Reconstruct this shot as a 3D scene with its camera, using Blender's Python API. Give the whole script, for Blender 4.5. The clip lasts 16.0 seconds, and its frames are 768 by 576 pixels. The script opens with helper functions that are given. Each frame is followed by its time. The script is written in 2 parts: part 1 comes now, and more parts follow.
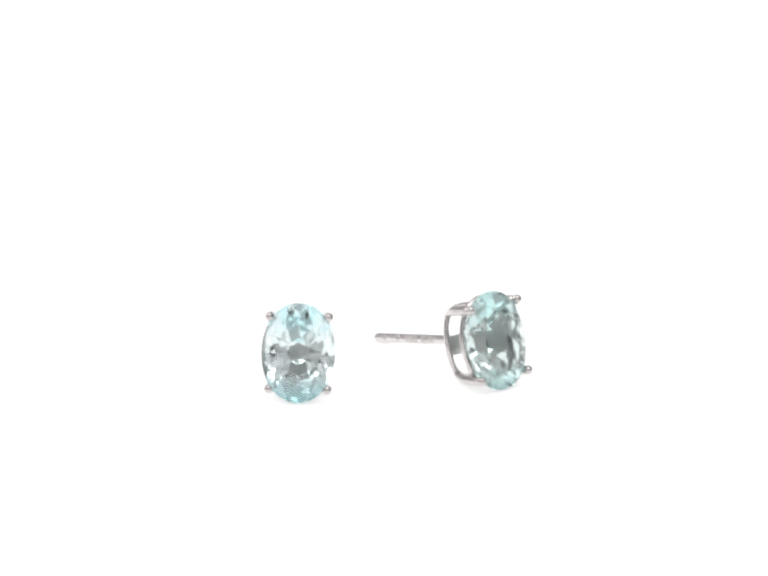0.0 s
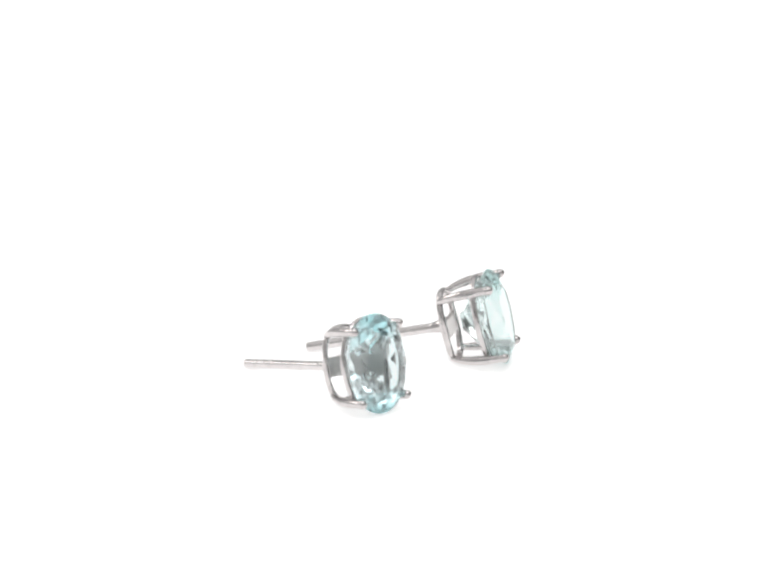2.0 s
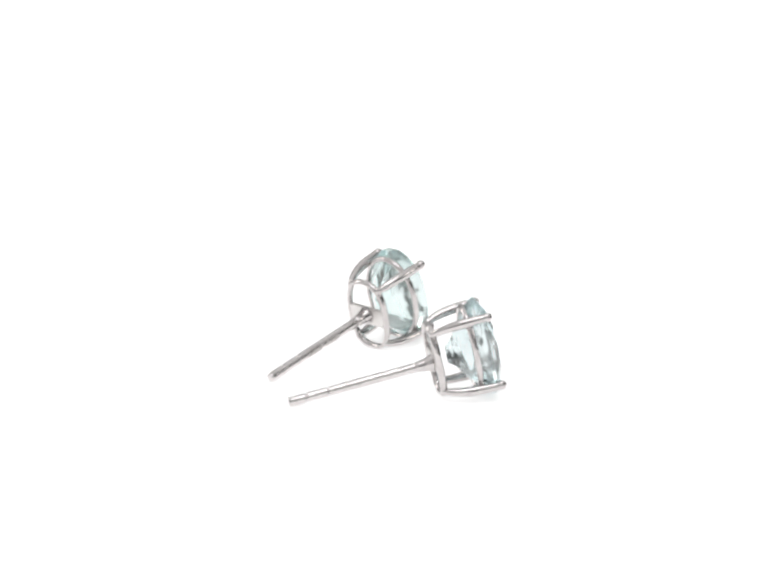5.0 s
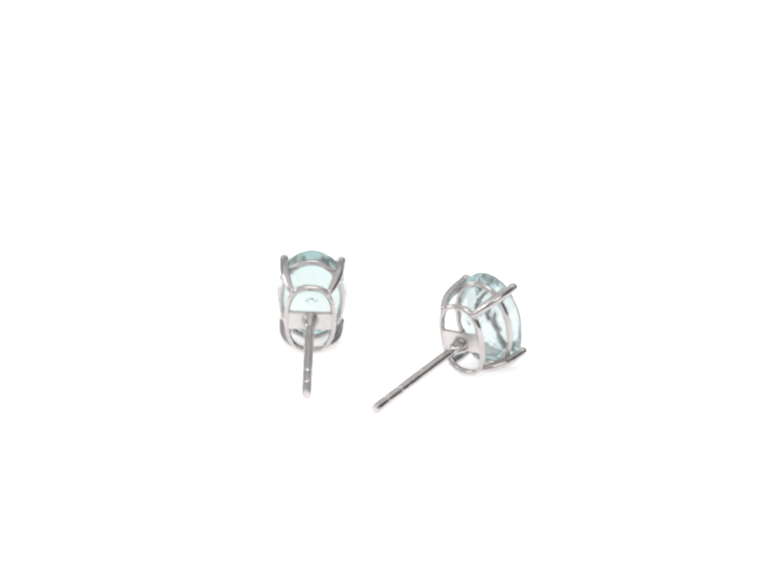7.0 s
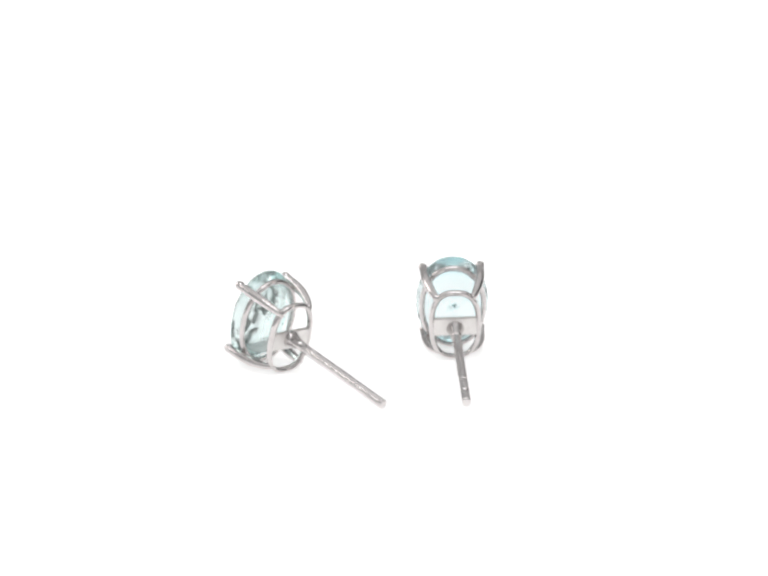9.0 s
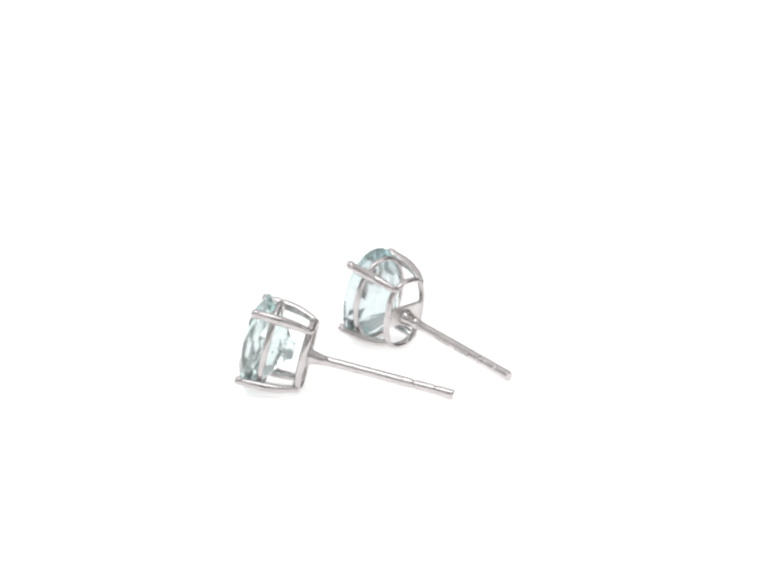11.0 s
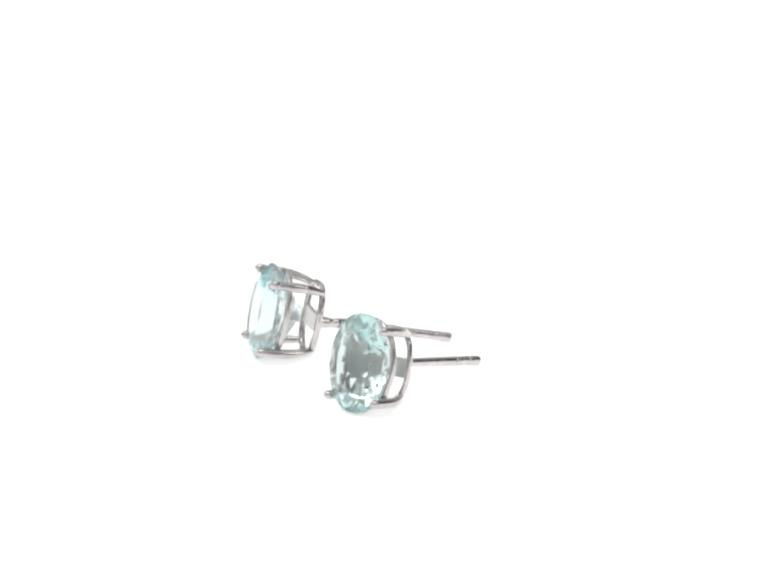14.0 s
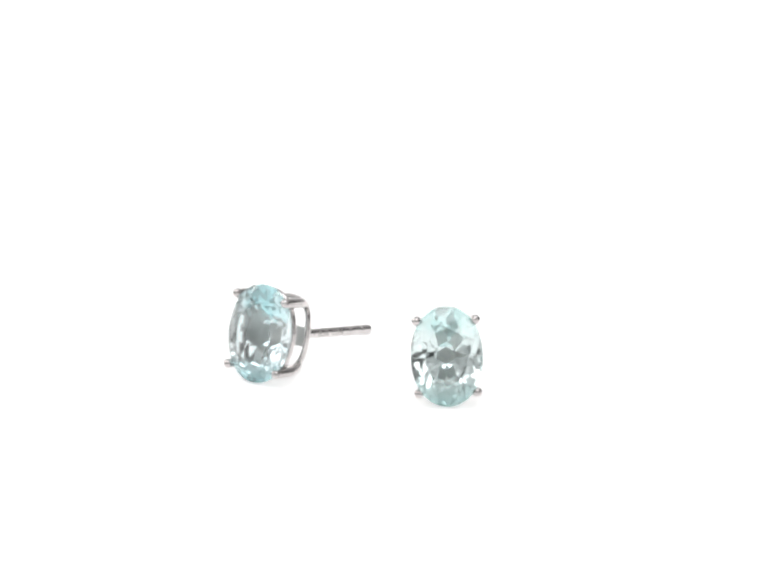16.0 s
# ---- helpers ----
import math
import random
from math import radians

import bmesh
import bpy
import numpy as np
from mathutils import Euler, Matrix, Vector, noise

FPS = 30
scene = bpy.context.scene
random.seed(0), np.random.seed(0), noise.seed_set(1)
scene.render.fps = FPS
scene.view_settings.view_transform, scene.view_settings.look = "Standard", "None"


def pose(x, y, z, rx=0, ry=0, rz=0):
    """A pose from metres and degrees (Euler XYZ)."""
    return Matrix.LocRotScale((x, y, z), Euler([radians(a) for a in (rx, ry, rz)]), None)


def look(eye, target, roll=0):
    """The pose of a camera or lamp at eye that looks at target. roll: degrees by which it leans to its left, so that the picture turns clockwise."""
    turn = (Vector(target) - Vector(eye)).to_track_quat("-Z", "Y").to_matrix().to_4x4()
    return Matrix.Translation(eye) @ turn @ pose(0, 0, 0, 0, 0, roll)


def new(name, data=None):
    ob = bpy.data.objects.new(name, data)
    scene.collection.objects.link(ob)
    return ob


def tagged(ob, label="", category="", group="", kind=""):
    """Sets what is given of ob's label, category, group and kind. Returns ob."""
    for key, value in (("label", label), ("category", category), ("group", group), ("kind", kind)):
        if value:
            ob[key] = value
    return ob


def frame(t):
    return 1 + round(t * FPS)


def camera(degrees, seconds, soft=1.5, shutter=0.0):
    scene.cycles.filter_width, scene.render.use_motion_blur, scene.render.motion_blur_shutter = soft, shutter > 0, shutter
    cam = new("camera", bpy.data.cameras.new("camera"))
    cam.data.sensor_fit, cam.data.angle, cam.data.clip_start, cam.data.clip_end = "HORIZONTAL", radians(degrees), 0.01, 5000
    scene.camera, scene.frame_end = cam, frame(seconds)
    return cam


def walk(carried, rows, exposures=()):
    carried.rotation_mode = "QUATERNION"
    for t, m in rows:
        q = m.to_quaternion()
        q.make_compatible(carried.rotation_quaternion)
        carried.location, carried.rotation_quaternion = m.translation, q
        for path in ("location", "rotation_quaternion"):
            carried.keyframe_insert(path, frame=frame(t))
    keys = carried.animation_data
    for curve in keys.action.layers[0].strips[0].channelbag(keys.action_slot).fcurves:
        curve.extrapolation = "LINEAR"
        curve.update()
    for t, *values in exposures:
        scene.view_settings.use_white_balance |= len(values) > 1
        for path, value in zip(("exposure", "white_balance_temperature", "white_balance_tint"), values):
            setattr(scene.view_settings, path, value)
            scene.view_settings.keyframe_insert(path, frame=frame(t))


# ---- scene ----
cam = camera(7.3638, 16.0, soft=2.9)
EYE, AIM = (0.00052, -0.40314, 0.12720), (0.00053, 0.0, 0.00645)
# seconds, and the slight shake of the aim in millimetres, to the right and up
SHAKE = [(0.0, -0.10, -0.10), (0.5, 0.05, -0.17), (1.0, -0.10, 0.00), (1.5, -0.06, 0.07), (2.0, -0.00, 0.04), (2.5, 0.04, -0.06), (3.0, 0.02, 0.01), (3.5, -0.03, 0.20), (4.0, -0.02, 0.14), (6.5, 0.16, -0.08), (7.0, 0.21, -0.15), (7.5, -0.05, -0.07), (8.0, -0.14, 0.11), (8.5, -0.15, 0.06), (11.0, -0.06, 0.02), (11.5, 0.01, -0.08), (12.0, -0.03, 0.02), (12.5, -0.03, 0.18), (13.0, 0.04, 0.11), (13.5, 0.09, -0.10), (14.0, 0.15, -0.12), (14.5, -0.05, 0.04), (15.0, 0.05, 0.20), (15.5, 0.03, -0.10), (16.0, -0.02, -0.19)]
walk(cam, [(t, look(EYE, (AIM[0] + dx / 1000, 0.0, AIM[2] + dz / 1000), 0.035)) for t, dx, dz in SHAKE])

MM = 0.001


# ---- light ----
def softbox(name, eye, target, width, height, watts, colour):
    data = bpy.data.lights.new(name, "AREA")
    data.shape, data.size, data.size_y, data.energy, data.color = "RECTANGLE", width, height, watts, colour
    ob = new(name, data)
    ob.matrix_world = look(eye, target)
    return ob


world = bpy.data.worlds.new("studio_surround")
world.use_nodes = True
world.node_tree.nodes["Background"].inputs[0].default_value = (0.9, 0.95, 1.0, 1)
world.node_tree.nodes["Background"].inputs[1].default_value = 0.05
scene.world = world
softbox("softbox_left", (-0.62, 0.22, 0.42), (0, -0.05, 0.1), 0.36, 0.32, 1.9, (1.0, 0.965, 0.94))
softbox("softbox_right", (0.66, -0.22, 0.40), (0, -0.05, 0.1), 0.22, 0.26, 0.8, (1.0, 0.965, 0.94))
softbox("softbox_top", (0.0, -0.22, 0.70), (0, -0.05, 0), 0.4, 0.26, 1.7, (0.97, 0.98, 1.0))
scene.view_settings.exposure = -0.74
scene.cycles.max_bounces, scene.cycles.glossy_bounces, scene.cycles.transmission_bounces = 24, 20, 20


# ---- materials ----
def material(name):
    m = bpy.data.materials.new(name)
    m.use_nodes = True
    return m, m.node_tree.nodes, m.node_tree.links, m.node_tree.nodes["Principled BSDF"]


def mottled(name, low, high, scale, roughness, metallic=0.0, bump=0.0, glow=0.0):
    """A surface whose colour and gloss vary at two scales."""
    m, nodes, links, shader = material(name)
    where = nodes.new("ShaderNodeTexCoord")
    broad, fine = nodes.new("ShaderNodeTexNoise"), nodes.new("ShaderNodeTexNoise")
    broad.inputs["Scale"].default_value, fine.inputs["Scale"].default_value = scale, scale * 3
    broad.inputs["Detail"].default_value, fine.inputs["Detail"].default_value = 3, 4
    mix = nodes.new("ShaderNodeMix")
    mix.data_type = "RGBA"
    mix.inputs["A"].default_value, mix.inputs["B"].default_value = (*low, 1), (*high, 1)
    gloss = nodes.new("ShaderNodeMapRange")
    gloss.inputs["To Min"].default_value, gloss.inputs["To Max"].default_value = roughness
    for n in (broad, fine):
        links.new(where.outputs["Object"], n.inputs["Vector"])
    links.new(broad.outputs["Fac"], mix.inputs["Factor"])
    links.new(mix.outputs["Result"], shader.inputs["Base Color"])
    links.new(fine.outputs["Fac"], gloss.inputs["Value"])
    links.new(gloss.outputs["Result"], shader.inputs["Roughness"])
    shader.inputs["Metallic"].default_value = metallic
    if bump:
        relief = nodes.new("ShaderNodeBump")
        relief.inputs["Strength"].default_value, relief.inputs["Distance"].default_value = bump, 0.000035
        links.new(fine.outputs["Fac"], relief.inputs["Height"])
        links.new(relief.outputs["Normal"], shader.inputs["Normal"])
    # Added glow: no lamp, just extra brightness for table, walls and roof.
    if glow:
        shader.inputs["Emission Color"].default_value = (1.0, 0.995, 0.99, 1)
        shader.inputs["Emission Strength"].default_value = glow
    return m


METAL = mottled("polished_white_gold", (0.47, 0.445, 0.44), (0.67, 0.645, 0.64), 1200, (0.02, 0.07), 1.0, 0.5)
WORN = mottled("worn_white_gold", (0.5, 0.475, 0.47), (0.74, 0.715, 0.71), 1600, (0.06, 0.2), 1.0, 0.7)
DULL = mottled("dull_white_gold", (0.44, 0.42, 0.412), (0.6, 0.575, 0.565), 3000, (0.2, 0.36), 1.0, 0.8)
BRUSHED = mottled("brushed_white_gold", (0.58, 0.56, 0.55), (0.74, 0.72, 0.705), 2400, (0.3, 0.45), 1.0, 0.6)
# The table's glow is added: it holds the white and drowns shadows.
GLOW_TABLE = mottled("glowing_white_table", (0.80, 0.80, 0.80), (0.84, 0.84, 0.84), 6, (0.6, 0.7), glow=1.0)
# Unseen enclosure: pale surfaces with an added fill glow, strongest overhead.
FILL_WALL = mottled("glowing_fill_wall", (0.52, 0.52, 0.52), (0.58, 0.58, 0.58), 5, (0.8, 0.95), glow=0.11)
DARK_SIDE = mottled("unseen_dark_wall", (0.1, 0.1, 0.1), (0.13, 0.13, 0.13), 5, (0.8, 0.95))
FILL_FRONT = mottled("brighter_fill_wall", (0.56, 0.56, 0.56), (0.62, 0.62, 0.62), 5, (0.8, 0.95), glow=0.14)
FILL_ROOF = mottled("glowing_fill_roof", (0.78, 0.78, 0.785), (0.83, 0.83, 0.835), 5, (0.8, 0.95), glow=0.3)
DARK_BACKING = mottled("added_dark_panel", (0.015, 0.015, 0.017), (0.025, 0.025, 0.027), 5, (0.85, 0.95))


def gem_material(name, heart, ends):
    """Clear, faintly clouded stone; deeper blue of long light paths painted on the crown's ends."""
    m, nodes, links, shader = material(name)
    where, split, cloud = nodes.new("ShaderNodeTexCoord"), nodes.new("ShaderNodeSeparateXYZ"), nodes.new("ShaderNodeTexNoise")
    cloud.inputs["Scale"].default_value = 500
    links.new(where.outputs["Object"], cloud.inputs["Vector"])
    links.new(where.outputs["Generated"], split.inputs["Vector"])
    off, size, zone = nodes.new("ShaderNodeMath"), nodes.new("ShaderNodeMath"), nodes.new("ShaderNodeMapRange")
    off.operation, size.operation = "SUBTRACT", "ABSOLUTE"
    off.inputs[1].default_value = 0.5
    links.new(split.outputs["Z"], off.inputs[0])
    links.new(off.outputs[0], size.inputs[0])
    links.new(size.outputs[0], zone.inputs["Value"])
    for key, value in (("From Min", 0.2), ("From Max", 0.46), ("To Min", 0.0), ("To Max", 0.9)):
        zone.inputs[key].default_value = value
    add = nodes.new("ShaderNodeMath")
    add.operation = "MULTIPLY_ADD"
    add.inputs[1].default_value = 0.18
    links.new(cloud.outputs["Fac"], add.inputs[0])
    # Fades the painted blue behind the crown, where the stone looks neutral.
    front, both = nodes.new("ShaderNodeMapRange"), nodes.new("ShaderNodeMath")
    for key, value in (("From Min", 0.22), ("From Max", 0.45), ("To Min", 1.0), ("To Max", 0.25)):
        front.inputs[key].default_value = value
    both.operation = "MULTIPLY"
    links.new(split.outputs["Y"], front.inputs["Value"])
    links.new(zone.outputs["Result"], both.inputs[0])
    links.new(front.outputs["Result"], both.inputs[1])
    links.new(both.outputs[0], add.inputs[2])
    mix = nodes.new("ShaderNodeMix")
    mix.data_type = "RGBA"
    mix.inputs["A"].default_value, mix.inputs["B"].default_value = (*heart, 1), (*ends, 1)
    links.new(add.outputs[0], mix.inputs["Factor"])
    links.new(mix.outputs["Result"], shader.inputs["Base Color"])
    shader.inputs["Transmission Weight"].default_value = 1.0
    shader.inputs["Roughness"].default_value = 0.025
    shader.inputs["IOR"].default_value = 1.58
    return m


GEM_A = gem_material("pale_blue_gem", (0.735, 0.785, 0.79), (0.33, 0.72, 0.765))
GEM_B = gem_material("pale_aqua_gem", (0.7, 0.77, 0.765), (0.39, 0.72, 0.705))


# ---- structure ----
def box(name, x0, x1, y0, y1, z0, z1, mat, label, category):
    bm = bmesh.new()
    bmesh.ops.create_cube(bm, size=1)
    for v in bm.verts:
        v.co = Vector(((x0 + x1) / 2 + v.co.x * (x1 - x0), (y0 + y1) / 2 + v.co.y * (y1 - y0), (z0 + z1) / 2 + v.co.z * (z1 - z0)))
    me = bpy.data.meshes.new(name)
    bm.to_mesh(me)
    bm.free()
    me.materials.append(mat)
    return tagged(new(name, me), label, category, kind="structure")


W, H = 0.85, 0.8
box("ground", -W, W, -W, W, -0.02, 0.0, GLOW_TABLE, "plain white table with an added glow that drowns shadows", "ground")
# Unseen walls and roof, added to fill and reflect in stone and metal.
box("wall_west", -W - 0.02, -W, -W, W, 0, H, FILL_WALL, "unseen plain white wall with an added fill glow", "wall")
# Unseen; kept dark so the metal's right edges reflect dark.
box("wall_east", W, W + 0.02, -W, W, 0, H, DARK_SIDE, "unseen dark grey wall added for dark reflections in the metal", "wall")
box("wall_north", -W, W, W, W + 0.02, 0, H, FILL_WALL, "unseen plain white wall with an added fill glow", "wall")
# Opening and dark panel behind it, added for the camera side's dark reflections.
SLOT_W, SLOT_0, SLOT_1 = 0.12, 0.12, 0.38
box("wall_south", -W, -SLOT_W, -W - 0.02, -W, 0, H, FILL_FRONT, "unseen plain white wall with an opening and an added fill glow", "wall")
box("wall_south", SLOT_W, W, -W - 0.02, -W, 0, H, FILL_FRONT, "unseen plain white wall with an opening and an added fill glow", "wall")
box("wall_south", -SLOT_W, SLOT_W, -W - 0.02, -W, 0, SLOT_0, FILL_FRONT, "unseen plain white wall with an opening and an added fill glow", "wall")
box("wall_south", -SLOT_W, SLOT_W, -W - 0.02, -W, SLOT_1, H, FILL_FRONT, "unseen plain white wall with an opening and an added fill glow", "wall")
box("curtain", -0.4, 0.4, -W - 0.12, -W - 0.1, 0, H, DARK_BACKING, "unseen dark panel behind the wall's opening, for dark reflections", "curtain")
box("ceiling", -W, W, -W, W, H, H + 0.02, FILL_ROOF, "unseen plain white roof with an added fill glow", "ceiling")


# ---- earrings ----
def part(name, bm, mat, parent, tilt, label="", smooth=True):
    """Links a bmesh, in millimetres of the earring's own space, as one mesh under its thing."""
    bmesh.ops.transform(bm, matrix=tilt, verts=bm.verts)
    bmesh.ops.recalc_face_normals(bm, faces=bm.faces)
    for f in bm.faces:
        f.smooth = smooth
    me = bpy.data.meshes.new(name)
    bm.to_mesh(me)
    bm.free()
    me.materials.append(mat)
    ob = new(name, me)
    ob.parent = parent
    return tagged(ob, label)


def tube(bm, path, radii, closed=False, sides=14, flat=1.0, up=(0, 1, 0)):
    """A wire along path; flat squashes it along up."""
    path = [Vector(p) for p in path]
    n, rings = len(path), []
    for i, p in enumerate(path):
        a = path[(i - 1) % n] if closed or i else p
        b = path[(i + 1) % n] if closed or i < n - 1 else p
        d = (b - a).normalized()
        v = Vector(up) - d * d.dot(Vector(up))
        v.normalize()
        u = d.cross(v)
        r = radii[i] if isinstance(radii, (list, tuple)) else radii
        rings.append([bm.verts.new(p + (u * math.cos(k * math.tau / sides) + v * flat * math.sin(k * math.tau / sides)) * r) for k in range(sides)])
    for i in range(n if closed else n - 1):
        a, b = rings[i], rings[(i + 1) % n]
        for k in range(sides):
            bm.faces.new((a[k], a[(k + 1) % sides], b[(k + 1) % sides], b[k]))
    if not closed:
        bm.faces.new(rings[0][::-1])
        bm.faces.new(rings[-1])


def oval(a, b, y, n=72, power=2.0):
    pts = []
    for i in range(n):
        c, s = math.cos(i * math.tau / n), math.sin(i * math.tau / n)
        pts.append((a * math.copysign(abs(c) ** (2 / power), c), y, b * math.copysign(abs(s) ** (2 / power), s)))
    return pts


TABLE_Y, GIRDLE_Y, CULET_Y = -0.45, 0.36, 3.06
CULET_Z = 0.6
PAVILION = ((0.88, 1.0), (0.59, 1.84), (0.26, 2.6))
HALF_H = 3.51
RING_Y, BASE_Y, TIP_Y = 1.3, 3.96, 14.67
BASE_W, BASE_H = 1.67, 2.55
TIP_X, TIP_Z = 2.05, 2.53
FOOT_X, FOOT_Z = 1.21, 2.06


def gemstone_mesh(half_w, seed):
    """Oval brilliant cut with a rounded belly: table, stars, kites, upper halves, girdle, three tiers below and a short keel, cut by hand and so a little uneven."""
    bm = bmesh.new()
    step = math.tau / 8

    def at(r, k, y):
        c, s = math.cos(k * step), math.sin(k * step)
        return bm.verts.new((half_w * r * math.copysign(abs(c) ** 0.95, c), y, HALF_H * r * math.copysign(abs(s) ** 0.95, s)))

    table_r, mid_r, half = 0.6, 0.83, math.cos(step / 2)
    up, down = GIRDLE_Y - 0.07, GIRDLE_Y + 0.07
    slope = (up - TABLE_Y) / (1 - table_r)
    mid_y = TABLE_Y + (mid_r * half - table_r) * slope - 0.02
    table = [at(table_r, k, TABLE_Y) for k in range(8)]
    mid = [at(mid_r, k + 0.5, mid_y) for k in range(8)]
    g_up = [at(1, k / 6, up) for k in range(48)]
    g_dn = [at(1, k / 6, down) for k in range(48)]
    n = 12
    uneven = random.Random(seed)
    tiers = [[at(r + uneven.uniform(-0.02, 0.02), (k + 0.5 * (i % 2 == 0) + uneven.uniform(-0.13, 0.13)) * 8 / n, y + uneven.uniform(-0.06, 0.06))
              for k in range(n)] for i, (r, y) in enumerate(PAVILION)]
    culet = [bm.verts.new((uneven.uniform(-0.12, 0.12), CULET_Y, z)) for z in (CULET_Z, -CULET_Z)]
    bm.faces.new(table)
    for k in range(8):
        j, h = (k + 1) % 8, (k - 1) % 8
        bm.faces.new((table[k], mid[h], g_up[6 * k]))
        bm.faces.new((table[k], g_up[6 * k], mid[k]))
        bm.faces.new((table[k], table[j], mid[k]))
        for i in range(6):
            bm.faces.new((mid[k], g_up[6 * k + i], g_up[(6 * k + i + 1) % 48]))
    for k in range(n):
        h, j = (k - 1) % n, (k + 1) % n
        bm.faces.new((tiers[0][h], g_dn[4 * k], tiers[0][k]))
        for i in range(4):
            bm.faces.new((tiers[0][k], g_dn[4 * k + i], g_dn[(4 * k + i + 1) % 48]))
        bm.faces.new((tiers[0][h], tiers[0][k], tiers[1][k]))
        bm.faces.new((tiers[1][k], tiers[1][j], tiers[0][k]))
        bm.faces.new((tiers[1][k], tiers[1][j], tiers[2][k]))
        bm.faces.new((tiers[2][h], tiers[2][k], tiers[1][k]))
    keel = tiers[2]
    for k in (0, 1, 2, 3, 4):
        bm.faces.new((culet[0], keel[k], keel[k + 1]))
        bm.faces.new((culet[1], keel[k + 6], keel[k + 7]))
    bm.faces.new((keel[5], keel[6], culet[1], culet[0]))
    bm.faces.new((keel[11], keel[0], culet[0], culet[1]))
    for k in range(48):
        bm.faces.new((g_up[k], g_up[(k + 1) % 48], g_dn[(k + 1) % 48], g_dn[k]))
    return bm


def prong_mesh(sx, sz):
    """A claw that rises from the base ring and leans outwards to the stone's edge."""
    bm = bmesh.new()
    foot, tip = Vector((FOOT_X * sx, BASE_Y + 0.1, FOOT_Z * sz - 0.03)), Vector((TIP_X * sx, 0.25, TIP_Z * sz))
    out = Vector((sx * 0.8, 0, sz * 0.6))
    path, radii = [], []
    for i in range(19):
        f = i / 18
        path.append(foot.lerp(tip, f) + out * 0.3 * math.sin(math.pi * f ** 0.75))
        radii.append(0.23 + 0.135 * math.sin(math.pi * min(1, f * 0.8)))
    path.append(tip + Vector((0, -0.15, 0)))
    radii.append(0.28)
    tube(bm, path, radii, up=tuple(out))
    return bm


def bead_mesh(sx, sz):
    """The rounded end of a claw, pressed over the stone's edge."""
    bm = bmesh.new()
    bmesh.ops.create_uvsphere(bm, u_segments=16, v_segments=10, radius=0.365)
    for v in bm.verts:
        v.co = Vector((TIP_X * sx + v.co.x * 0.97, 0.03 + v.co.y * 1.12, TIP_Z * sz + v.co.z * 0.97))
    return bm


def post_mesh(root_z, tip_x, tip_z):
    """A round wire with two worn grooves near its blunt end."""
    bm = bmesh.new()
    length = TIP_Y - BASE_Y
    marks = [(0, 0.36), (0.3, 0.355)]
    for g in (length - 2.95, length - 1.35):
        marks += [(g - 0.13, 0.355), (g - 0.1, 0.355), (g - 0.08, 0.295), (g + 0.08, 0.295), (g + 0.1, 0.355), (g + 0.13, 0.355)]
    marks += [(length - 0.2, 0.355), (length - 0.12, 0.355), (length - 0.04, 0.33), (length, 0.25)]
    path = [(tip_x * d / length, BASE_Y + d, root_z + (tip_z - root_z) * d / length) for d, r in marks]
    tube(bm, path, [r for d, r in marks], sides=20, up=(0, 0, 1))
    return bm


def hallmark_mesh(side, start, bars, root_z, tip_x, tip_z):
    """A row of small stamped bars, too worn to read, along one side of the post."""
    bm = bmesh.new()
    length = TIP_Y - BASE_Y
    d = start
    for width, gap in bars:
        rings = []
        for r in (0.33, 0.364):
            for e in (d, d + width):
                rings.append([bm.verts.new((tip_x * e / length + side * r * math.cos(a), BASE_Y + e, root_z + (tip_z - root_z) * e / length + r * math.sin(a)))
                              for a in (-0.6, -0.3, 0.0, 0.3, 0.6, 0.9)])
        lo0, lo1, hi0, hi1 = rings
        for a, c in ((hi0, hi1), (lo0, hi0), (lo1, hi1), (lo0, lo1)):
            for k in range(5):
                bm.faces.new((a[k], a[k + 1], c[k + 1], c[k]))
        for k in (0, 5):
            bm.faces.new((lo0[k], lo1[k], hi1[k], hi0[k]))
        d += width + gap
    return bm


def plate_mesh():
    """The flat bar across the base ring that carries the post."""
    bm = bmesh.new()
    bmesh.ops.create_cube(bm, size=1)
    for v in bm.verts:
        v.co = Vector((v.co.x * (2 * BASE_W - 0.1), BASE_Y + v.co.y * 0.3, -0.15 + v.co.z * 1.4))
    bmesh.ops.bevel(bm, geom=bm.edges[:], offset=0.06, segments=2, affect="EDGES")
    return bm


def collar_mesh(root_z):
    bm = bmesh.new()
    tube(bm, [(0, BASE_Y + y, root_z) for y in (0.1, 0.25, 0.45, 0.8, 1.2, 1.6)], [0.66, 0.62, 0.53, 0.46, 0.4, 0.35], sides=18, up=(0, 0, 1))
    return bm


def ring_mesh(a, b, y, r, flat, power, drop=0.0):
    bm = bmesh.new()
    tube(bm, [(p[0], p[1], p[2] - drop) for p in oval(a, b, y, power=power)], r, closed=True, sides=12, flat=flat, up=(0, 1, 0))
    return bm


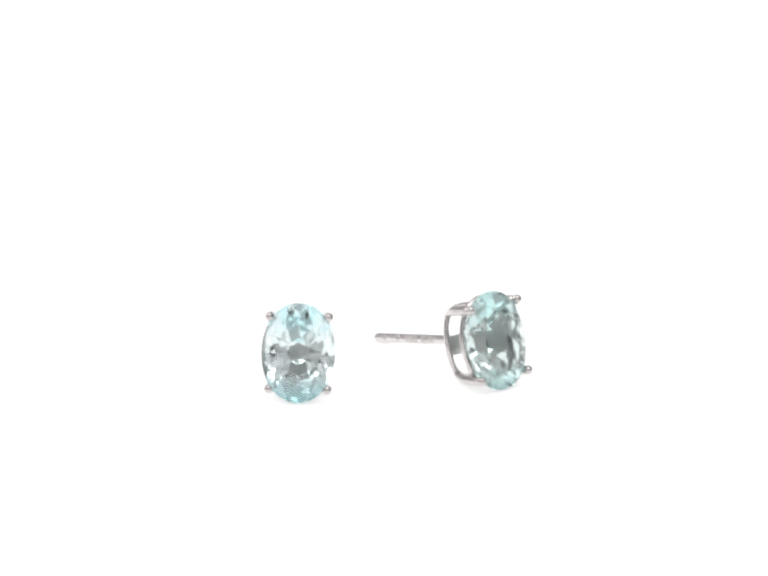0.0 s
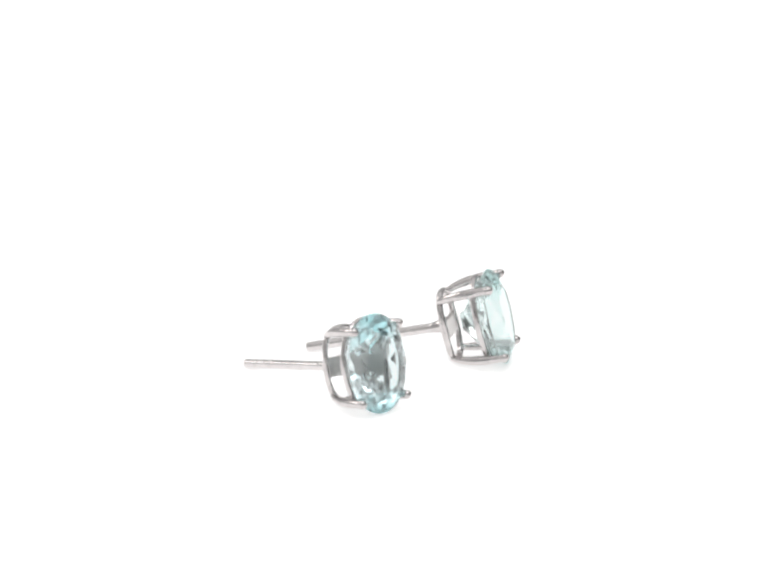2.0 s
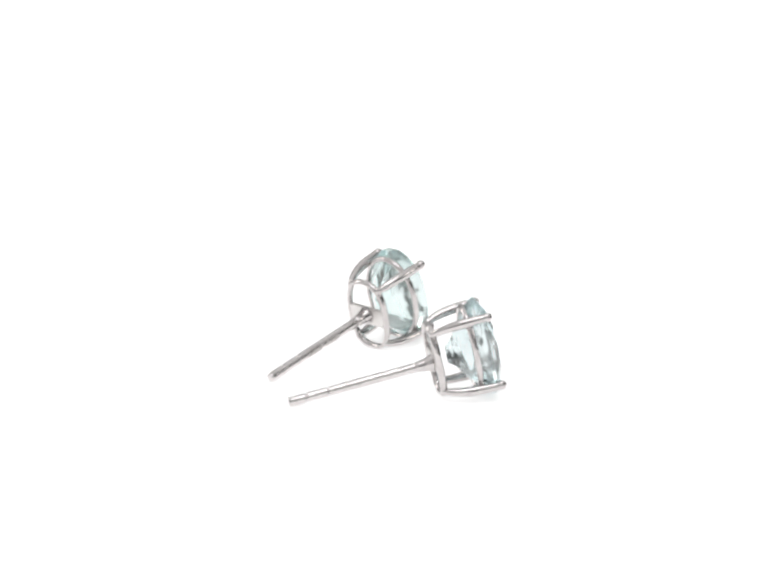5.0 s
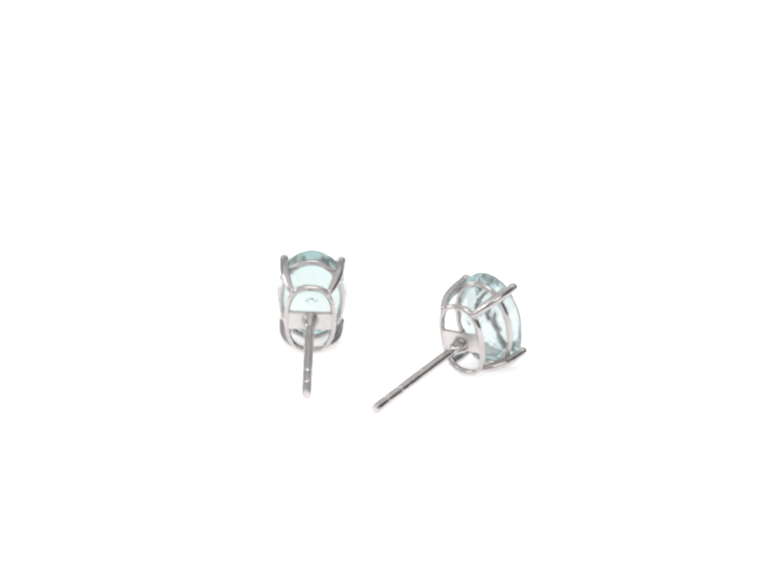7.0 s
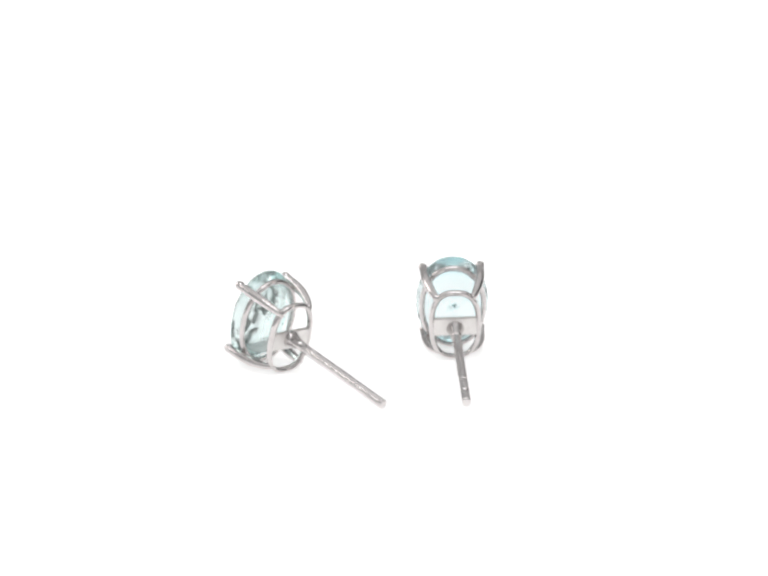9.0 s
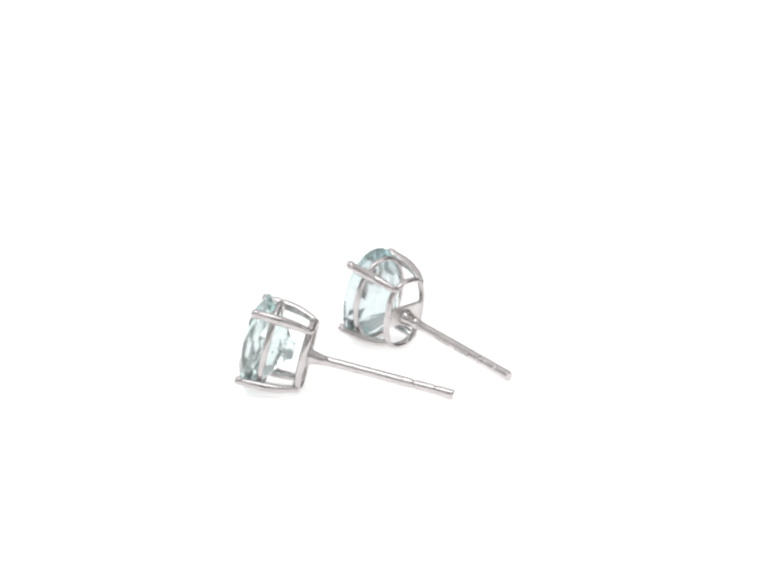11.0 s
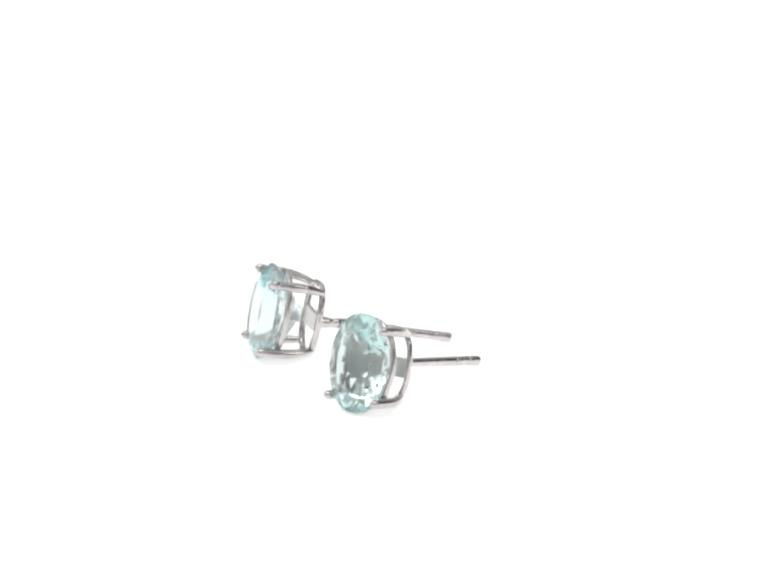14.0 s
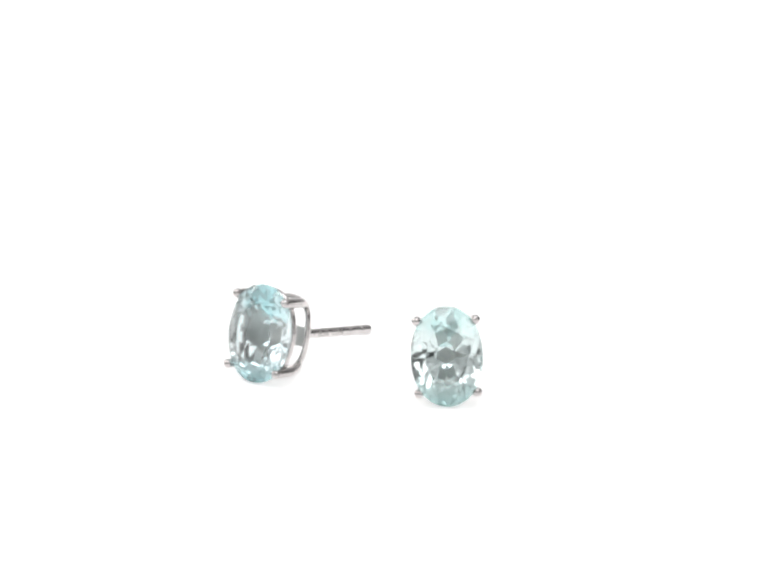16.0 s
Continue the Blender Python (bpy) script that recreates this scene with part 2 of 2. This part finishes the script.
def stud_earring(label, pitch, roll, half_w, root_z, tip_x, tip_z, gem, stamp):
    """The stone's face looks along -y; millimetres, tilted back so that stone, base and wire end rest on the table."""
    ob = tagged(new("stud_earring"), label, "earring", "pair of stud earrings")
    tilt = Matrix.Scale(MM, 4) @ pose(0, 0, 0, pitch) @ pose(0, 0, 0, 0, roll)
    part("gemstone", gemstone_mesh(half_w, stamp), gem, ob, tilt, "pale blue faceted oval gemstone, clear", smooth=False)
    for sx, sz in ((-1, 1), (1, 1), (-1, -1), (1, -1)):
        prong = part("prong", prong_mesh(sx, sz), METAL, ob, tilt)
        part("bead", bead_mesh(sx, sz), METAL, prong, tilt, "polished round bead")
    part("gallery_ring", ring_mesh(2.22, 3.1, RING_Y, 0.2, 1.2, 2.1), METAL, ob, tilt)
    part("base_ring", ring_mesh(BASE_W, BASE_H, BASE_Y - 0.04, 0.205, 1.35, 2.6, 0.05), METAL, ob, tilt)
    part("back_plate", plate_mesh(), BRUSHED, ob, tilt, smooth=False)
    part("solder_collar", collar_mesh(root_z), METAL, ob, tilt)
    post = part("post", post_mesh(root_z, tip_x, tip_z), WORN, ob, tilt, "straight white metal post with two grooves")
    part("hallmark", hallmark_mesh(stamp, 3.6, ((0.5, 0.12), (0.22, 0.1), (0.4, 0.5), (0.3, 0.1), (0.55, 0.12), (0.3, 0.1)), root_z, tip_x, tip_z), DULL, post, tilt,
         "worn stamped marks in dull grey metal", smooth=False)
    meshes = [o.data for o in ob.children_recursive]
    lowest = min(v.co.z for me in meshes for v in me.vertices)
    for me in meshes:
        me.transform(Matrix.Translation((0, 0, -lowest)))
    return ob


EARRING_A = stud_earring("white gold stud earring with pale blue oval stone, on white table", -11.70, 1.45, 2.6, -0.33, -0.13, -0.37, GEM_A, 1)
EARRING_B = stud_earring("white gold stud earring with pale aqua oval stone, on white table", -13.52, -1.45, 2.53, -0.05, -0.15, 0.11, GEM_B, -1)


# ---- the turn of the table ----
def motions():
    turn = [(0.0, 0.77), (0.5, 11.38), (1.0, 21.38), (1.5, 31.58), (2.0, 41.39), (2.5, 51.49), (3.0, 61.38), (3.5, 71.57), (4.0, 81.58), (4.5, 91.93), (5.0, 102.24), (5.5, 112.45), (6.0, 122.34), (6.5, 132.70), (7.0, 142.97), (7.5, 152.67), (8.0, 162.78), (8.5, 172.89), (9.0, 183.07), (9.5, 193.81), (10.0, 204.36), (10.5, 214.70), (11.0, 224.74), (11.5, 234.96), (12.0, 245.52), (12.5, 255.82), (13.0, 266.00), (13.5, 276.49), (14.0, 286.92), (14.5, 297.38), (15.0, 307.28), (15.5, 317.13), (16.0, 326.28)]
    for ob, place in ((EARRING_A, pose(-0.00561, -0.00679, 0)), (EARRING_B, pose(0.00846, -0.00388, 0, 0, 0, 35.4))):
        walk(ob, [(t, pose(0, 0, 0, 0, 0, a) @ place) for t, a in turn])


motions()
